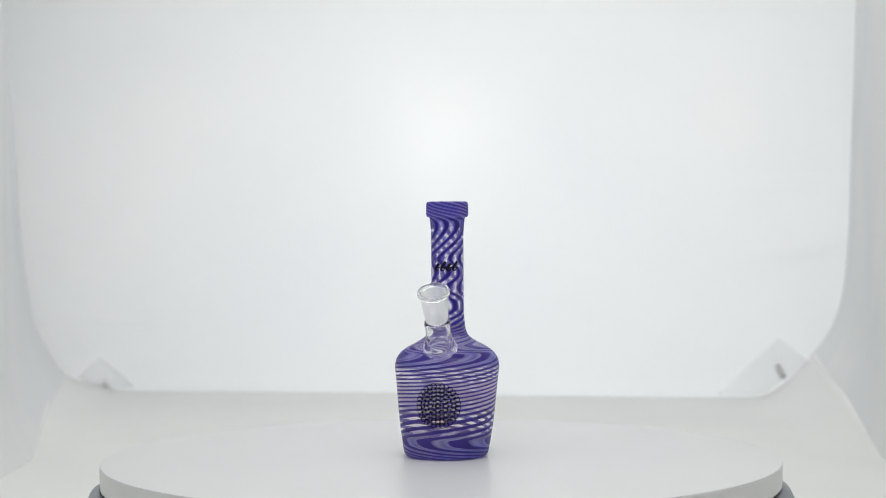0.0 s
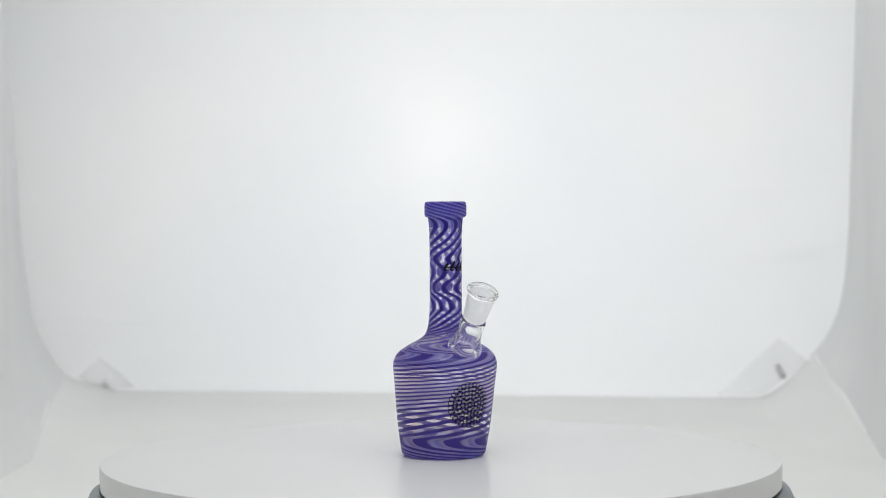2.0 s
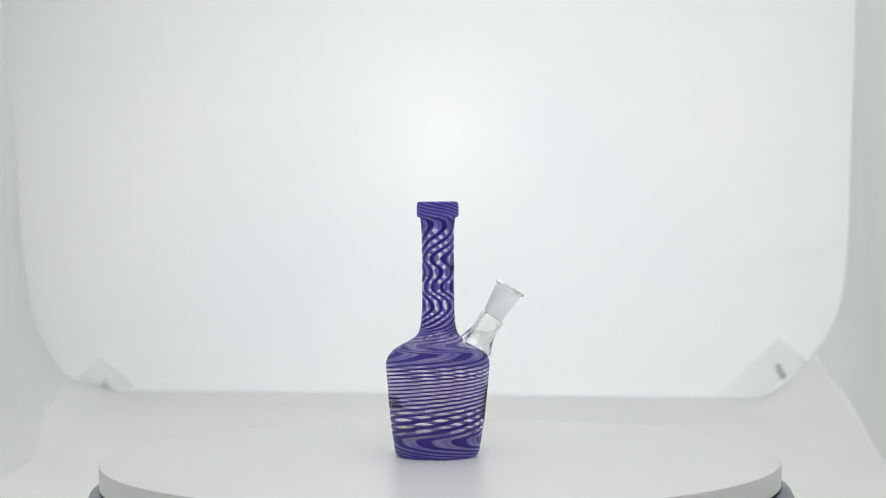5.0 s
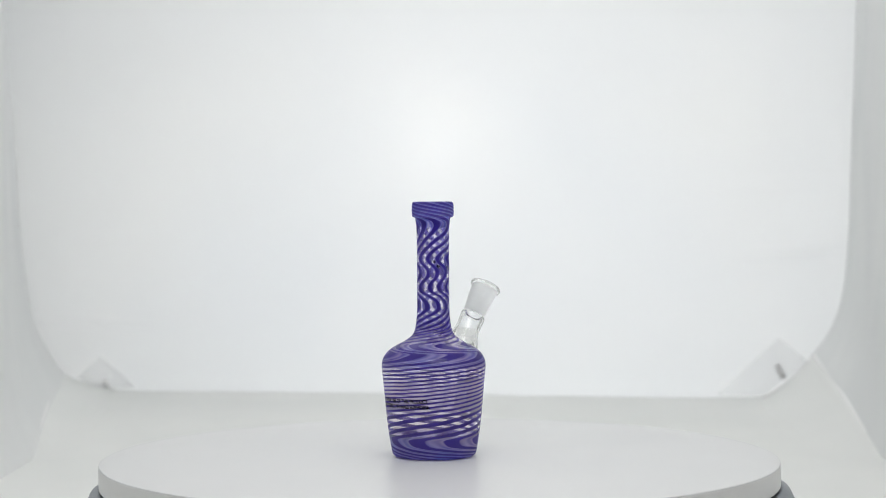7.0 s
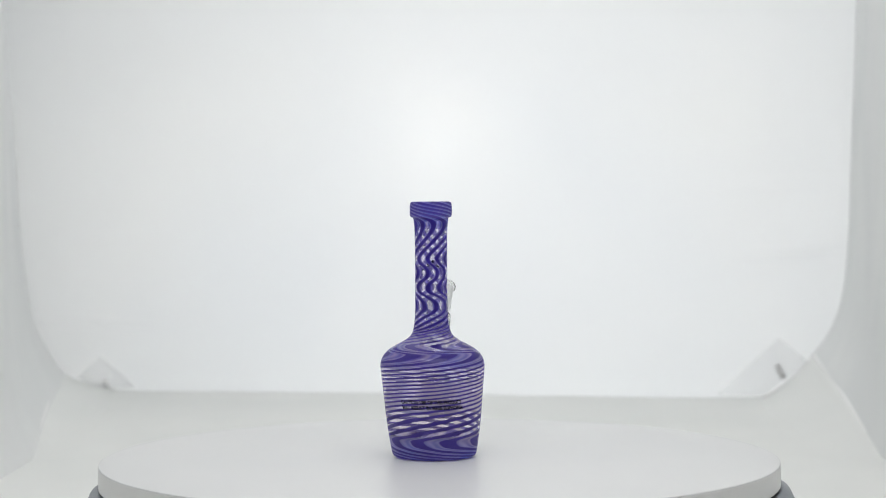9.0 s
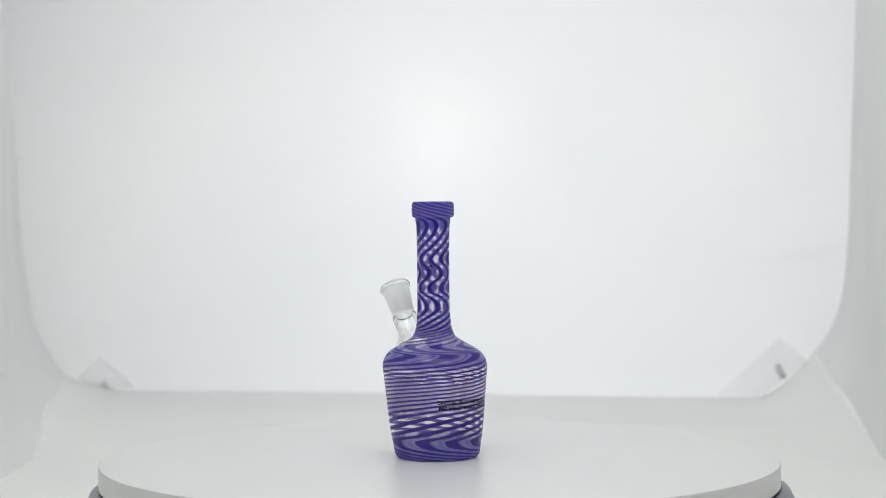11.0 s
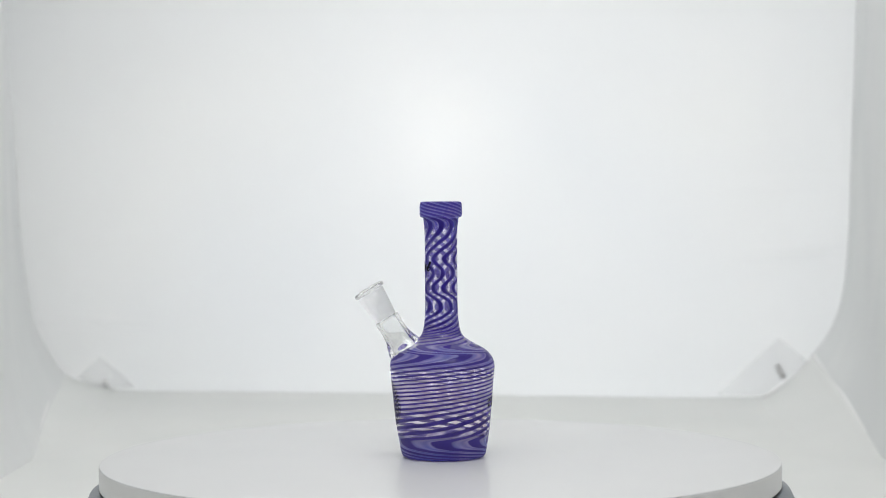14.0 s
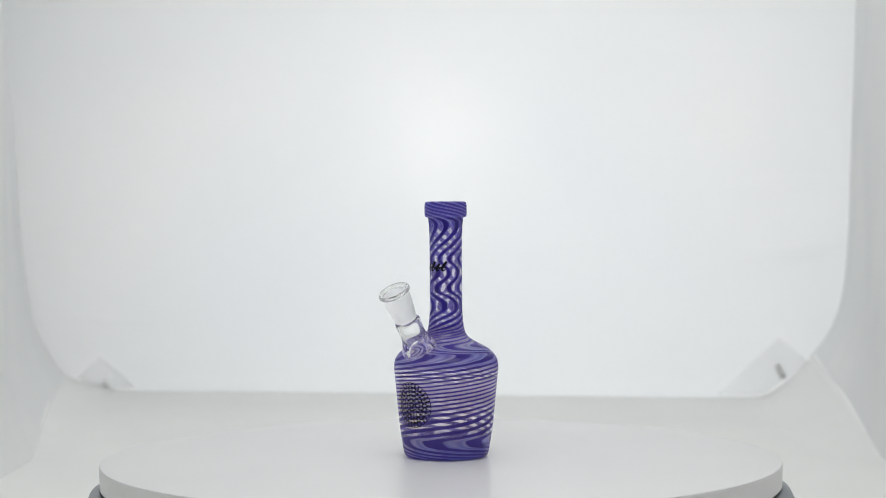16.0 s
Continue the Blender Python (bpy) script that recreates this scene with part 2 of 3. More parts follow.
def gusset(name, outline, corner, front, inner, label):
    """The floor cloth swept up to the lower edge of a side wall."""
    line = [corner] + [p for p in smooth_line(outline, 2) if p[1] < corner[1]]
    rows = []
    for i, (x, z) in enumerate(line):
        g = i / (len(line) - 1)
        fx, fy = front[0] + (inner[0] - front[0]) * g, front[1] + (inner[1] - front[1]) * g
        row = []
        for k in range(17):
            f = k / 16
            y0 = back_y(x) - 0.003
            zf = FLOOR_Z - 0.003
            z0 = z - 0.004 * g
            lift = 0.003 * math.sin(math.pi * f) * (1 - g)
            row.append((x + (fx - x) * f, y0 + (fy - y0) * f, z0 + (zf - z0) * f + lift))
        rows.append(row)
    # the sewn seam along the upper edge, a thin rolled hem
    bm = bmesh.new()
    rings = []
    for px, py, pz in rows[0]:
        rings.append([bm.verts.new((px + 0.0035 * math.cos(a), py, pz + 0.0035 * math.sin(a) + 0.001)) for a in [2 * math.pi * k / 10 for k in range(10)]])
    for a, b in zip(rings, rings[1:]):
        for k in range(10):
            bm.faces.new((a[k], a[(k + 1) % 10], b[(k + 1) % 10], b[k]))
    bm.faces.new(rings[0])
    bm.faces.new(rings[-1])
    tagged(mesh_object("trim", bm, SEAM), "white rolled seam where tent wall meets floor cloth", "seam", "", "structure")
    return tagged(mesh_object(name, sheet(rows, 0.0015), FLOOR), label, "floor", "", "structure")


def backdrop_fold(x, z):
    """How far the hanging cloth stands out: slack waves and a few pressed creases."""
    out = 0.0022 * noise.noise((x * 5.0, 0.3, z * 3.0)) + 0.0008 * noise.noise((x * 16.0, 2.2, z * 9.0))
    for cx, cz, half, slope, high in ((0.415, 0.108, 0.075, 0.10, 0.0034), (0.40, 0.185, 0.09, 0.04, 0.0014), (-0.43, 0.022, 0.10, -0.06, 0.0022), (-0.40, 0.125, 0.08, 0.03, 0.0012)):
        along = max(0.0, 1 - ((x - cx) / half) ** 2)
        out += high * along * math.exp(-((z - cz - slope * (x - cx)) / 0.006) ** 2)
    return out


def piping(outline, label):
    """The sewn edge of the backdrop, a soft cord between it and the side wall."""
    bm = bmesh.new()
    rings = []
    for x, z in smooth_line(outline, 2):
        rings.append([bm.verts.new((x + 0.003 * math.cos(a), back_y(x) - 0.006 + 0.003 * math.sin(a), z)) for a in [2 * math.pi * k / 10 for k in range(10)]])
    for a, b in zip(rings, rings[1:]):
        for k in range(10):
            bm.faces.new((a[k], a[(k + 1) % 10], b[(k + 1) % 10], b[k]))
    bm.faces.new(rings[0])
    bm.faces.new(rings[-1])
    tagged(mesh_object("trim", bm, SEAM), label, "seam", "", "structure")


def build_tent():
    # back panel: its outline has round lower corners where the fabric bends into the floor
    line = smooth_line(LEFT, 2), smooth_line(RIGHT, 2)
    rows, cols = [], 60
    ends = list(zip(*line))
    fine = [tuple((p[0] + (q[0] - p[0]) * k / 4, p[1] + (q[1] - p[1]) * k / 4) for p, q in zip(a, b)) for a, b in zip(ends, ends[1:]) for k in range(4)] + [ends[-1]]
    for (xa, za), (xb, zb) in fine:
        xa, xb, za, zb = xa - 0.03, xb + 0.03, za - 0.02, zb - 0.02
        row = []
        for k in range(cols + 1):
            x, z = xa + (xb - xa) * k / cols, za + (zb - za) * k / cols
            row.append((x, back_y(x) - backdrop_fold(x, z), z))
        rows.append(row)
    ob = mesh_object("wall_back", sheet(rows, 0.0015), BACKDROP)
    tagged(ob, "backlit white diffusing fabric backdrop of a photo tent", "backdrop", "", "structure")
    piping(LEFT, "white sewn cord along the backdrop edge")
    piping(RIGHT, "white sewn cord along the backdrop edge")
    tent_side("wall_left", LEFT, (-0.472, -0.041), -0.392, 0.027, "creased off-white fabric side wall of the photo tent")
    tent_side("wall_right", RIGHT, (0.432, -0.0135), 0.404, 0.010, "off-white fabric side wall with a soft fold")
    gusset("floor_gusset_left", LEFT, (-0.472, -0.041), (-0.366, 0.44), (-0.285, 0.40), "off-white fabric swept up into the tent corner")
    gusset("floor_gusset_right", RIGHT, (0.432, -0.0135), (0.395, 0.43), (0.285, 0.33), "off-white fabric swept up into the tent corner")
    rows = []
    for i in range(41):
        x = -0.56 + 1.1 * i / 40
        rows.append([(x, y, FLOOR_Z + 0.0012 * noise.noise((x * 6, y * 6, 1.7))) for y in [FRONT_Y + (back_y(x) + 0.03 - FRONT_Y) * k / 40 for k in range(41)]])
    ob = mesh_object("floor", sheet(rows, 0.002), FLOOR)
    tagged(ob, "cream white fabric floor sheet of the photo tent", "floor", "", "structure")
    rows = [[(x, y, TOP_Z + 0.004) for x in (-0.62, 0.0, 0.58)] for y in (FRONT_Y - 0.02, 0.0, 1.16)]
    tagged(mesh_object("ceiling", sheet(rows, 0.002), TENT), "off-white fabric top of the photo tent", "ceiling", "", "structure")


def build_studio():
    """The dim room in which the tent stands, open towards it at the front."""
    def slab(name, a, b, label, category):
        bm = bmesh.new()
        bmesh.ops.create_cube(bm, size=1, matrix=Matrix.Translation([(p + q) / 2 for p, q in zip(a, b)]) @ Matrix.Diagonal([q - p for p, q in zip(a, b)] + [1]))
        tagged(mesh_object(name, bm, ROOM, None, "", False), label, category, "", "structure")

    slab("studio_floor", (-2.2, -2.8, -0.17), (2.2, 3.4, -0.075), "dim grey surface under the photo tent", "floor")
    slab("studio_ceiling", (-2.2, -2.8, 2.0), (2.2, 3.4, 2.1), "dim grey studio ceiling", "ceiling")
    slab("wall_south", (-2.2, -2.9, -0.17), (2.2, -2.8, 2.1), "dim grey studio wall", "wall")
    slab("wall_north", (-2.2, 3.4, -0.17), (2.2, 3.5, 2.1), "dim grey studio wall", "wall")
    slab("wall_west", (-2.3, -2.8, -0.17), (-2.2, 3.4, 2.1), "dim grey studio wall", "wall")
    slab("wall_east", (2.2, -2.8, -0.17), (2.3, 3.4, 2.1), "dim grey studio wall", "wall")


def corner_flap(corners, lift, label):
    """A stiff fabric tab leaning on the backdrop at a lower corner of the tent."""
    bm = bmesh.new()
    vs = [bm.verts.new((x, back_y(x) - lift, z)) for x, z in corners]
    bm.faces.new(vs)
    bmesh.ops.subdivide_edges(bm, edges=list(bm.edges), cuts=3, use_grid_fill=True)
    bmesh.ops.solidify(bm, geom=list(bm.faces), thickness=0.0012)
    return tagged(mesh_object("fabric_flap", bm, FILM), label, "fabric flap", "corner flaps of the tent")


def clip(x, z, long, wide, lean, lift, label, mat):
    """A small spring clip: two jaws and a rounded back."""
    root = new("clip")
    tagged(root, label, "clip")
    for name, dy in (("jaw", -0.0016), ("jaw", 0.0016)):
        bm = bmesh.new()
        bmesh.ops.create_cube(bm, size=1, matrix=Matrix.Translation((0, dy, 0)) @ Matrix.Diagonal((wide, 0.0012, long, 1)))
        bmesh.ops.bevel(bm, geom=list(bm.edges), offset=0.0005, segments=2, affect="EDGES")
        part(name, bm, mat, root)
    bm = lathe([(0.0, -wide * 0.5), (0.0022, -wide * 0.5), (0.0026, -wide * 0.4), (0.0026, wide * 0.4), (0.0022, wide * 0.5), (0.0, wide * 0.5)], 16, False,
               Matrix.Translation((0, 0, long * 0.5)) @ pose(0, 0, 0, 0, 90, 0))
    part("hinge", bm, mat, root)
    root.matrix_world = pose(x, back_y(x) - lift, z, 0, lean, 0)
    return root


# ---- the turntable ----
R_TABLE = 0.2173


def build_turntable():
    root = new("turntable")
    tagged(root, "round white turntable with a glossy platter on a grey base", "turntable")
    r, t = R_TABLE, 0.0150
    bm = lathe([(0, 0), (0.05, 0), (0.12, 0), (r - 0.002, 0), (r - 0.0006, 0), (r - 0.0002, -0.0002), (r, -0.0006), (r, -0.0010), (0.03, -0.0010), (0, -0.0010)], 160, False)
    plate = part("platter", bm, PLATTER, root, "glossy white acrylic platter")
    bm = lathe([(0.05, -0.00105), (r - 0.001, -0.00105), (r - 0.0001, -0.00104), (r + 0.0001, -0.0009), (r + 0.0002, -0.0012), (r, -t + 0.0008), (r - 0.0008, -t), (0.05, -t)], 160)
    part("rim", bm, PLATTER_SIDE, plate, "matt white plastic rim")
    bm = lathe([(0.0, -0.064), (0.221, -0.064), (0.2275, -0.061), (0.2275, -0.033), (0.2262, -0.025), (0.2232, -0.0185), (0.219, -0.0162), (0.2145, -0.0172), (0.2135, -0.021), (0.2, -0.023), (0.0, -0.023)], 160, False)
    base = part("base", bm, GREY, root, "grey plastic base")
    bm = lathe([(0.10, -0.0228), (0.2125, -0.0205), (0.2128, -0.0166), (0.10, -0.0154)], 128)
    part("bearing_ring", bm, BLACK, base, "black recessed ring")
    return plate


# ---- the bottle ----
PX = 0.000365
OUTER = [(0, 0), (50, 0), (66, 0), (71, 1.5), (74, 5.5), (75.5, 11), (79, 32), (82.5, 55), (86, 90), (88.5, 120), (91.4, 148), (92.6, 160), (91.2, 170), (86.4, 180), (78, 188.5), (66, 196), (52, 203), (41, 210),
         (35, 217), (31.5, 228), (29.5, 245), (28.6, 262), (28.5, 300), (28.5, 380), (29.2, 406), (30.6, 416), (31.0, 422.0), (35, 422.6), (37, 425), (37.3, 432), (37.3, 442), (36.5, 448), (34, 450), (30.5, 450.3)]
BODY_IN = [(25.5, 236), (29, 221), (48, 200), (72, 186), (83, 174), (85, 160), (80, 90), (70, 14), (60, 8), (0, 8)]
CANES, NECK_CANES = 8, 9
# turn of the canes against height, in the same units as the outline; angles in radians
TWIST_Z = [-15, 0, 14, 25, 34, 44, 58, 80, 163, 176, 185, 192, 199, 205, 216, 228, 242, 258, 263, 272, 282, 293, 300, 307, 318, 327, 334, 344, 350, 357, 376, 396, 408, 414, 421, 450]
TWIST_A = [3.9, 2.9, 1.0, 0.1, 0, 0.7, 1.6, 3.0, 12.0, 13.1, 13.35, 11.9, 11.5, 12.2, 13.8, 15.5, 16.5, 17.4, 17.52, 17.46, 17.05, 16.36, 16.28, 16.44, 16.88, 17.0, 16.85, 16.44, 16.35, 16.52, 17.35, 18.1, 18.3, 18.25, 17.8, 14.6]
WIDTH_Z = [0, 40, 75, 100, 150, 190, 230, 250, 400, 420, 450]
WIDTH_A = [0.23, 0.255, 0.255, 0.22, 0.22, 0.22, 0.22, 0.175, 0.175, 0.28, 0.28]
MILK_Z = [0, 22, 36, 46, 70, 90, 132, 146, 156, 166, 190, 205, 225, 240, 395, 415, 446]
MILK_A = [0.97, 0.92, 0.6, 0.14, 0.14, 0.48, 0.56, 0.20, 0.38, 0.9, 0.8, 0.5, 0.35, 0.22, 0.24, 0.7, 0.95]
MILK_DEEP = [0.9, 0.68, 0.5, 0.15, 0.0, -0.2, -0.2, 0.0, 0.2, 0.75, 0.74, 0.55, 0.72, 0.8, 0.8, 0.85, 0.92]


def outer_line():
    pts = smooth_line(OUTER, 2)
    return [(r * PX, z * PX) for r, z in pts]


LINE = outer_line()


def outer_radius(z):
    side = [(r, h) for r, h in LINE if r > 60 * PX or h > 190 * PX]
    return float(np.interp(z, [h for r, h in side], [r for r, h in side]))


def wrap(x, z, lift=0.00018):
    """A point on the bottle's skin: x metres round from local -y (to the right as seen from outside), at height z."""
    r = outer_radius(z) + lift
    a = -math.pi / 2 + x / r
    return (r * math.cos(a), r * math.sin(a), z)


def dense(points, step):
    out = [points[0]]
    for a, b in zip(points, points[1:]):
        n = max(1, int(math.hypot(b[0] - a[0], b[1] - a[1]) / step))
        out += [(a[0] + (b[0] - a[0]) * k / n, a[1] + (b[1] - a[1]) * k / n) for k in range(1, n + 1)]
    return out


def swirl_curve(z):
    """Cane angle at height z (outline units), eased between the turning points."""
    k = min(max(np.searchsorted(TWIST_Z, z) - 1, 0), len(TWIST_Z) - 2)
    f = (z - TWIST_Z[k]) / (TWIST_Z[k + 1] - TWIST_Z[k])

    def slope(i):
        if i <= 0 or i >= len(TWIST_Z) - 1:
            i = min(max(i, 1), len(TWIST_Z) - 2)
        h0, h1 = TWIST_Z[i] - TWIST_Z[i - 1], TWIST_Z[i + 1] - TWIST_Z[i]
        d0, d1 = (TWIST_A[i] - TWIST_A[i - 1]) / h0, (TWIST_A[i + 1] - TWIST_A[i]) / h1
        return 0.0 if d0 * d1 <= 0 else 2 * d0 * d1 / (d0 + d1)

    h = TWIST_Z[k + 1] - TWIST_Z[k]
    a, b, m0, m1 = TWIST_A[k], TWIST_A[k + 1], slope(k) * h, slope(k + 1) * h
    return (2 * f ** 3 - 3 * f ** 2 + 1) * a + (f ** 3 - 2 * f ** 2 + f) * m0 + (-2 * f ** 3 + 3 * f ** 2) * b + (f ** 3 - f ** 2) * m1


SOCKET_R, SOCKET_Z, SOCKET_TILT = 129.0, 298.0, 31.2


def in_weld(co):
    """Whether a point of the shoulder lies inside the opening under the side socket."""
    tip, way = Vector((0, -SOCKET_R * PX, SOCKET_Z * PX)), Vector((0, math.sin(radians(SOCKET_TILT)), -math.cos(radians(SOCKET_TILT))))
    d = Vector(co) - tip
    along = d.dot(way)
    return 90 * PX < along < 150 * PX and (d - way * along).length < 26.5 * PX


def swirled_shell(parent):
    prof = dense(LINE, 0.0006)
    seg = 112
    phase, milk, wide = [], [], []
    for r, z in prof:
        zz = z / PX
        low = (66 - r / PX) * 0.35 if zz < 1 and r / PX < 66 else 0.0
        phase.append(swirl_curve(max(zz - low, -15)))
        wide.append(float(np.interp(zz, WIDTH_Z, WIDTH_A)))
        milk.append((float(np.interp(zz, MILK_Z, MILK_A)), float(np.interp(zz, MILK_Z, MILK_DEEP))))
    heights = [z / PX for r, z in prof]
    foot = next(k for k, h in enumerate(heights) if h > 214)
    top = next(k for k, h in enumerate(heights) if h > 421.9)

    def wound(canes, first, last, deep):
        """A skin of the bottle, deep metres under its outside, with the canes counted round it."""
        bm = bmesh.new()
        uvl = bm.loops.layers.uv.new("swirl")
        uvm = bm.loops.layers.uv.new("milk")
        rings = []
        for i in range(first, last + 1):
            (r0, z0), (r1, z1) = prof[max(i - 1, 0)], prof[min(i + 1, len(prof) - 1)]
            size = math.hypot(r1 - r0, z1 - z0) or 1.0
            r, z = prof[i][0] - deep * (z1 - z0) / size, prof[i][1] + deep * (r1 - r0) / size
            r = max(r, 1e-5)
            rings.append([bm.verts.new((r * math.cos(2 * math.pi * k / seg), r * math.sin(2 * math.pi * k / seg), z)) for k in range(seg)])
        for i in range(len(rings) - 1):
            for k in range(seg):
                if in_weld(rings[i][k].co):
                    continue
                f = bm.faces.new((rings[i][k], rings[i][(k + 1) % seg], rings[i + 1][(k + 1) % seg], rings[i + 1][k]))
                for loop, (j, kk) in zip(f.loops, ((i, k), (i, k + 1), (i + 1, k + 1), (i + 1, k))):
                    j += first
                    ang = 2 * math.pi * kk / seg
                    wave = 0.10 * math.sin(ang + 0.6 + prof[j][1] * 60) + 0.07 * math.sin(2 * ang + prof[j][1] * 90)
                    loop[uvl].uv = (canes * (ang - phase[j] - wave - 0.12) / (2 * math.pi) + 100, wide[j])
                    loop[uvm].uv = milk[j]
        return bm

    low = next(k for k, h in enumerate(heights) if h > 12)
    for name, canes, first, last, label, depths in (("body", CANES, 0, foot, "violet and lavender swirled glass body", ()), ("neck", NECK_CANES, foot, top, "violet wavy-striped glass neck", (1.8, 3.8)),
                                                    ("mouth_rim", NECK_CANES, top, len(prof) - 1, "thick violet streaked glass rim", ())):
        skin = part(name, wound(canes, first, last, 0.0), SWIRL, parent, label, turn_out=False)
        for deep in depths:
            part("cane_layer", wound(canes, max(first, low), last, deep * PX), CANE, skin, "milky violet canes within the glass", turn_out=False)
    bm = lathe(dense([(r * PX, z * PX) for r, z in smooth_line(BODY_IN, 2)], 0.0015), 112, False)
    bmesh.ops.delete(bm, geom=[f for f in bm.faces if in_weld(f.calc_center_median())], context="FACES")
    part("inner_wall", bm, INNER, parent, "clear inner face of the body", turn_out=False)


def ring_print(bm, cx, cz, radius, width, seg=18):
    """A thin printed ring laid on the skin."""
    vs = []
    for k in range(seg):
        a = 2 * math.pi * k / seg
        vs.append([bm.verts.new(wrap(cx + (radius + s) * math.cos(a), cz + (radius + s) * math.sin(a))) for s in (-width / 2, width / 2)])
    for k in range(seg):
        a, b = vs[k], vs[(k + 1) % seg]
        bm.faces.new((a[0], a[1], b[1], b[0]))


def stroke_print(bm, points, widths):
    """A printed pen stroke laid on the skin."""
    pts = smooth_line(points, 2)
    ws = np.interp(np.linspace(0, 1, len(pts)), np.linspace(0, 1, len(widths)), widths)
    vs = []
    for i, (x, z) in enumerate(pts):
        a, b = pts[max(i - 1, 0)], pts[min(i + 1, len(pts) - 1)]
        d = math.hypot(b[0] - a[0], b[1] - a[1]) or 1
        nx, nz = -(b[1] - a[1]) / d, (b[0] - a[0]) / d
        vs.append([bm.verts.new(wrap(x + nx * s * ws[i] / 2, z + nz * s * ws[i] / 2, 0.0002)) for s in (-1, 1)])
    for a, b in zip(vs, vs[1:]):
        bm.faces.new((a[0], a[1], b[1], b[0]))


def lettering(text, width, height, centre_x, centre_z):
    """Printed words bent round the bottle."""
    data = bpy.data.curves.new("words", "FONT")
    data.body, data.align_x, data.align_y, data.size = text, "CENTER", "CENTER", 1.0
    data.offset = 0.05
    ob = new("words", data)
    me = bpy.data.meshes.new_from_object(ob.evaluated_get(bpy.context.evaluated_depsgraph_get()))
    bpy.data.objects.remove(ob)
    bm = bmesh.new()
    bm.from_mesh(me)
    bpy.data.meshes.remove(me)
    bmesh.ops.triangulate(bm, faces=bm.faces)
    xs, ys = [v.co.x for v in bm.verts], [v.co.y for v in bm.verts]
    mx, my = (min(xs) + max(xs)) / 2, (min(ys) + max(ys)) / 2
    sx, sy = width / (max(xs) - min(xs)), height / (max(ys) - min(ys))
    for v in bm.verts:
        v.co = wrap(centre_x + (v.co.x - mx) * sx, centre_z + (v.co.y - my) * sy)
    return bm


def lean_height(z):
    """The lean ends where the straight neck begins."""
    return z if z < 0.085 else 0.085 + 0.010 * (1 - math.exp(-(z - 0.085) / 0.010))


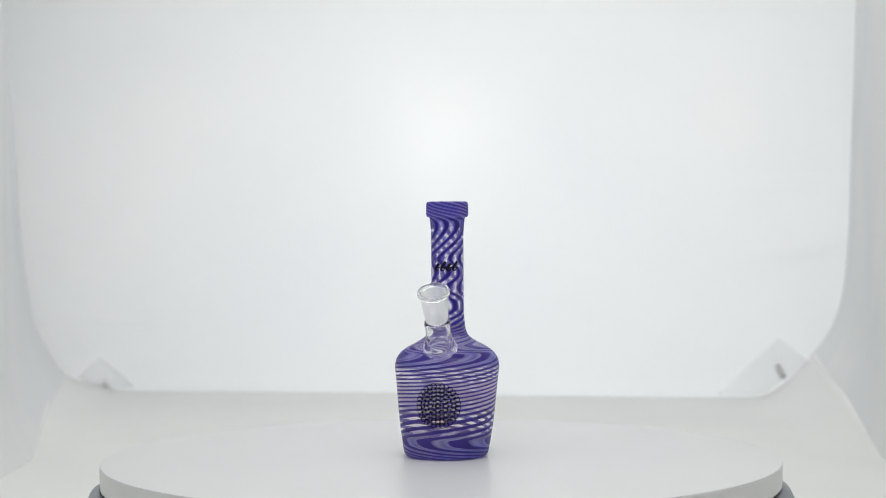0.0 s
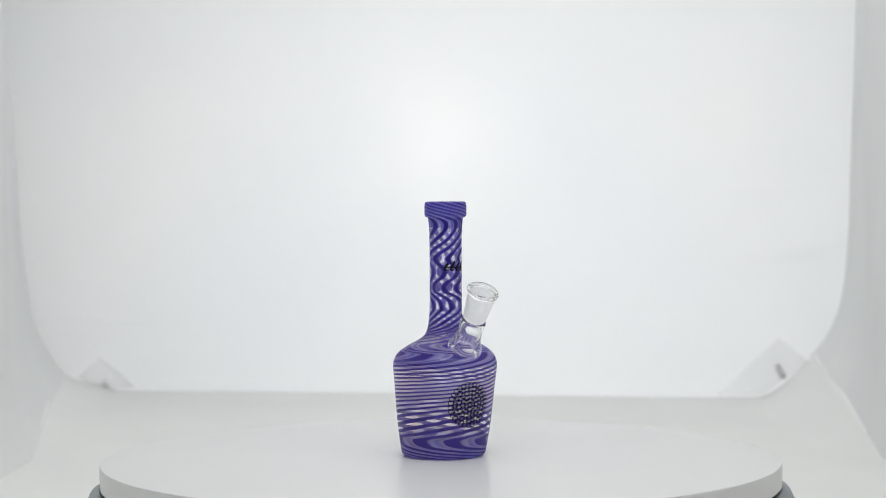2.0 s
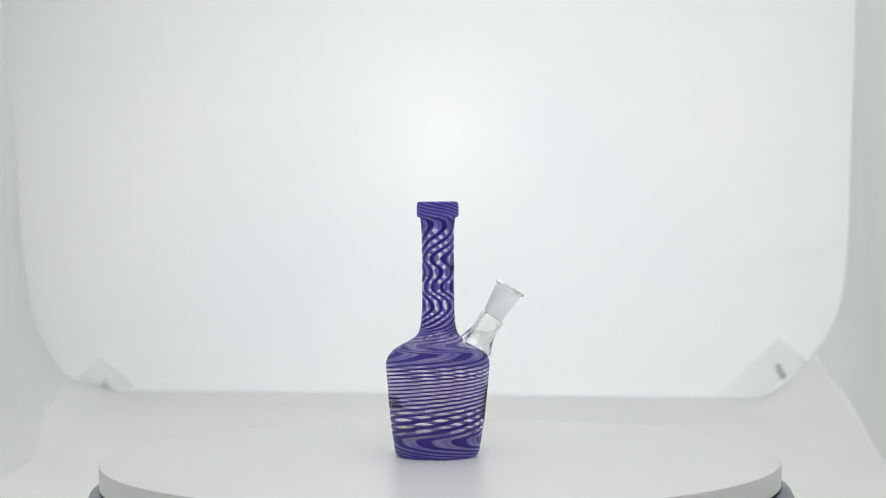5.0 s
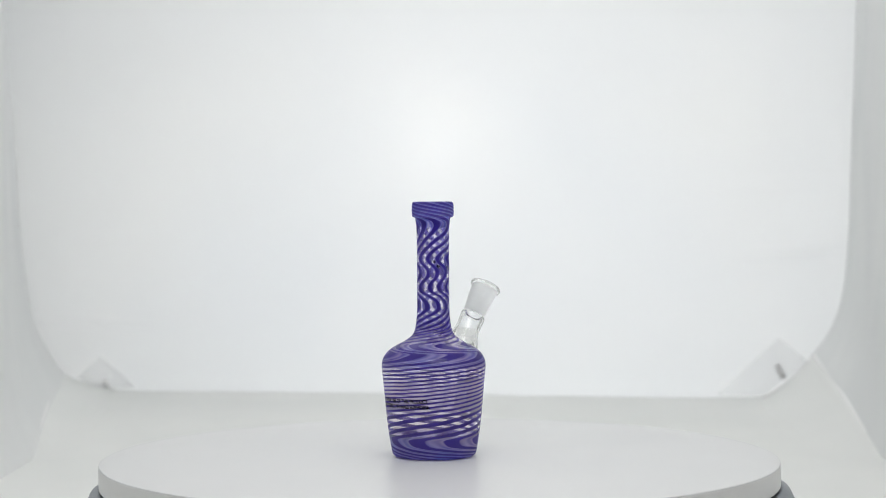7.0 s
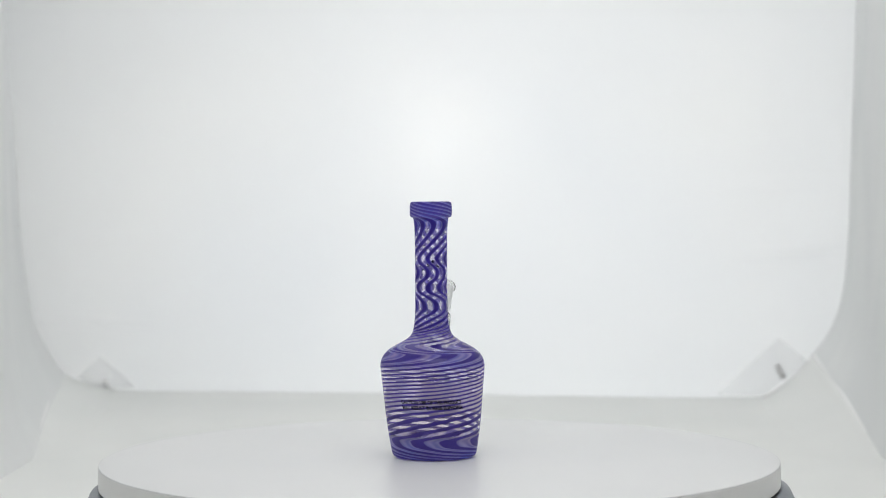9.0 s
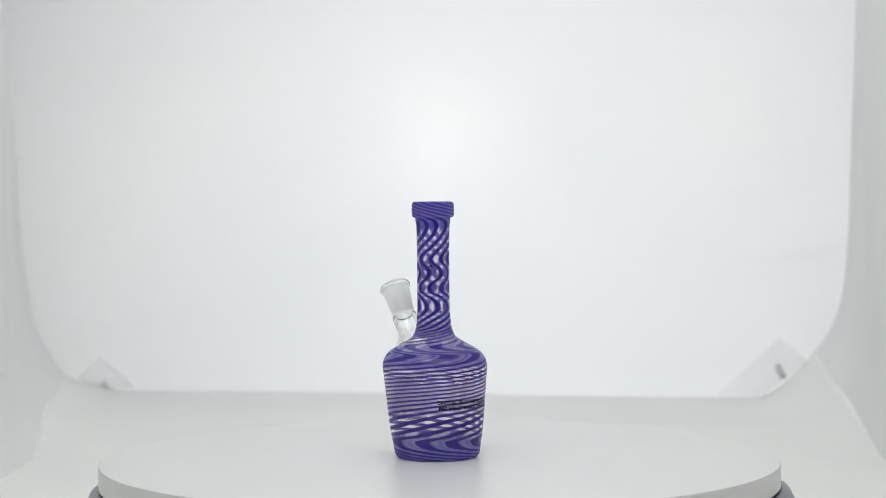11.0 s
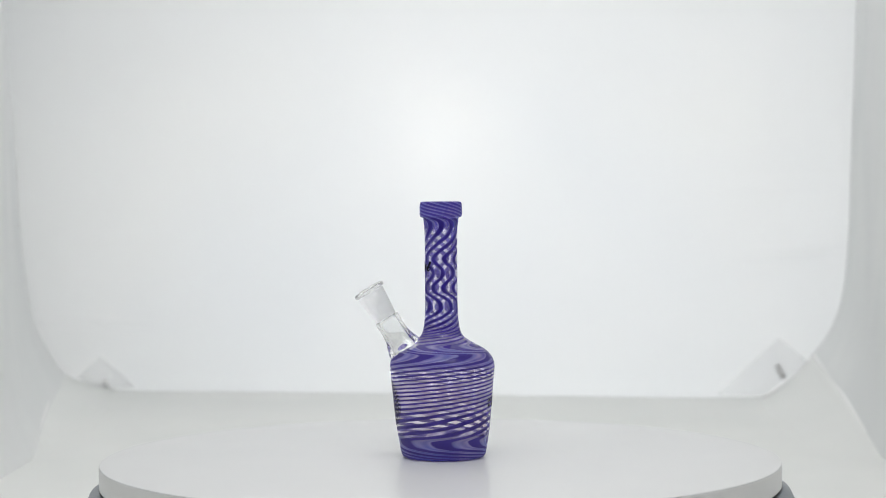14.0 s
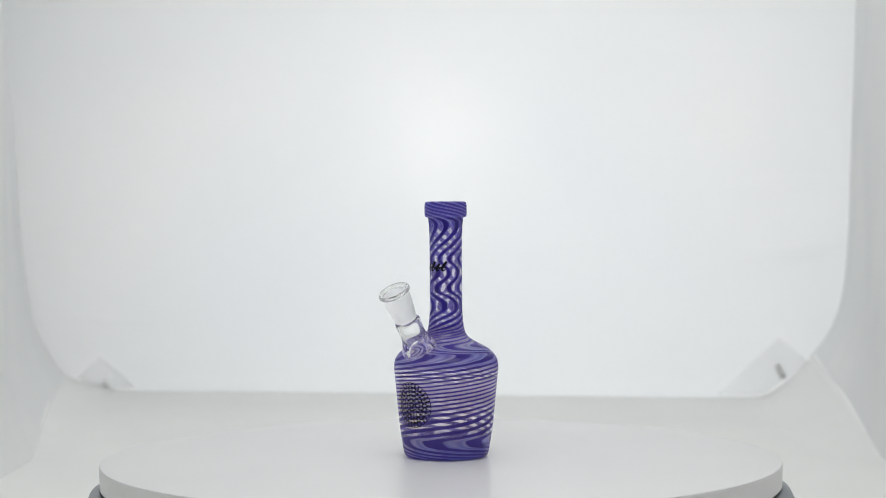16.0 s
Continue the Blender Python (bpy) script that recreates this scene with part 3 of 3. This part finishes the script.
def build_bottle():
    root = new("glass_bottle")
    tagged(root, "violet and lavender swirled glass bottle with a clear side socket", "glass bottle")
    swirled_shell(root)
    # side socket, leaning out over the shoulder on local -y
    tip = Matrix.Translation((0, -SOCKET_R * PX, SOCKET_Z * PX)) @ pose(0, 0, 0, SOCKET_TILT, 0, 0)

    def turned(profile, rounds=1):
        return lathe([(r * PX, z * PX) for r, z in smooth_line(profile + profile[:1], rounds)[:-1]], 56, True, tip)

    socket = part("ground_socket", turned([(20.5, -6.4), (25.0, -6.6), (23.8, -18), (22.6, -33), (22.1, -34.2), (22.3, -35.4), (22.0, -38), (20.2, -54), (19.6, -60), (15.0, -60.4), (16.5, -42), (19.2, -18)]), FROST, root, "frosted ground-glass socket")
    lip = part("lip", turned([(21.8, -2), (23.5, 0.2), (26.4, 0.2), (28.3, -2), (28.3, -5.0), (27.0, -7.5), (25.0, -6.3), (20.6, -6.2), (20.8, -4)], 2), LIP, socket, "clear rounded glass lip")
    tube = part("clear_tube", turned([(15.5, -60.8), (20.0, -60.8), (22.0, -62.5), (22.8, -67), (21.9, -76), (21.7, -86), (22.8, -96), (25.5, -105), (29.0, -113), (31.5, -120), (31.5, -126), (28, -131), (23, -129), (18.5, -120), (16.5, -95), (16.0, -70)]), CLEAR, root, "clear glass tube welded to the shoulder")
    for ob in (socket, lip, tube):
        ob.visible_shadow = False
    # printed flower lattice under the socket
    bm = bmesh.new()
    for k, count in enumerate((1, 6, 12, 18, 24, 30)):
        for i in range(count):
            a = 2 * math.pi * (i + 0.5 * (k % 2)) / count
            ring_print(bm, 0.00256 * k * math.cos(a) + FLOWER_X, 0.00256 * k * math.sin(a) + FLOWER_Z, 0.0018, 0.00046)
    part("flower_print", bm, INK, root, "black printed round lattice of small rings")
    # pen-like mark on the neck, drawn as plain strokes
    bm = bmesh.new()
    for x0, top in ((-0.0062, 0.0016), (-0.0022, 0.0030), (0.0018, 0.0016), (0.0056, 0.0030)):
        stroke_print(bm, [(MARK_X + x0 + 0.0008 + top * 0.45, MARK_Z + top), (MARK_X + x0, MARK_Z), (MARK_X + x0 - 0.0012, MARK_Z - 0.0022), (MARK_X + x0 + 0.0004, MARK_Z - 0.0030), (MARK_X + x0 + 0.0018, MARK_Z - 0.0012)],
                     (0.0016, 0.0018, 0.0016, 0.0007, 0.0005))
    stroke_print(bm, [(MARK_X - 0.0070, MARK_Z - 0.0012), (MARK_X - 0.0030, MARK_Z - 0.0004), (MARK_X + 0.0010, MARK_Z - 0.0014), (MARK_X + 0.0052, MARK_Z - 0.0004), (MARK_X + 0.0076, MARK_Z - 0.0010)], (0.0004, 0.0009, 0.0009, 0.0009, 0.0004))
    part("neck_mark", bm, INK, root, "black slanted printed mark")
    r_text = outer_radius(CAUTION_Z)
    for words, dz in (("CAUTION: USE OF THIS PRODUCT", 0.00175), ("MAY RESULT IN MASS EUPHORIA", -0.00175)):
        bm = lettering(words, 0.0408, 0.0026, r_text * (math.pi + CAUTION_TURN), CAUTION_Z + dz)
        part("caution_print", bm, INK, root, "a line of black printed capitals", smooth=False)
    # the hand-blown neck leans a little
    for ob in root.children_recursive:
        for v in ob.data.vertices:
            h = lean_height(v.co.z)
            v.co.x += LEAN_X * h
            v.co.y += LEAN_Y * h
    return root


FLOWER_X, FLOWER_Z = 0.0003, 0.0354
MARK_X, MARK_Z = 0.0009, 0.1229
CAUTION_Z, CAUTION_TURN = 0.0360, 0.12
LEAN_X, LEAN_Y = 0.0175, -0.013


# ---- what turns ----
DEG_PER_S, FACING_AT = 20.40, 0.5407
OFF_R, OFF_DEG, OFF_Z = 0.00527, -2.81, 0.12


def motions():
    times = [k * 0.5 for k in range(33)]
    rows, plate = [], []
    for t in times:
        a = radians(DEG_PER_S * t + OFF_DEG)
        turn = DEG_PER_S * (t - FACING_AT)
        foot = Vector((OFF_R * math.cos(a), OFF_R * math.sin(a), 0.0003)) - pose(0, 0, 0, 0, 0, turn) @ Vector((LEAN_X, LEAN_Y, 0)) * lean_height(OFF_Z)
        rows.append((t, pose(*foot, 0, 0, turn)))
        plate.append((t, pose(0.0005 * math.cos(a), 0.0005 * math.sin(a), 0, 0, 0, turn)))
    walk(bottle, rows)
    walk(platter, plate)


build_studio()
build_tent()
corner_flap([(-0.418, -0.020), (-0.372, -0.0575), (-0.410, -0.0585), (-0.447, -0.047)], 0.012, "pale fabric tab in a lower corner of the tent")
corner_flap([(0.391, 0.008), (0.322, -0.0575), (0.374, -0.0585), (0.424, -0.020)], 0.012, "pale fabric tab held by a dark clip")
clip(0.392, -0.031, 0.0145, 0.0068, -24, 0.017, "small dark grey clip on a pale fabric tab", CLIP)
clip(-0.411, -0.053, 0.004, 0.010, 5, 0.017, "small light grey clip on a pale fabric tab", PALE_CLIP)
platter = build_turntable()
bottle = build_bottle()
motions()
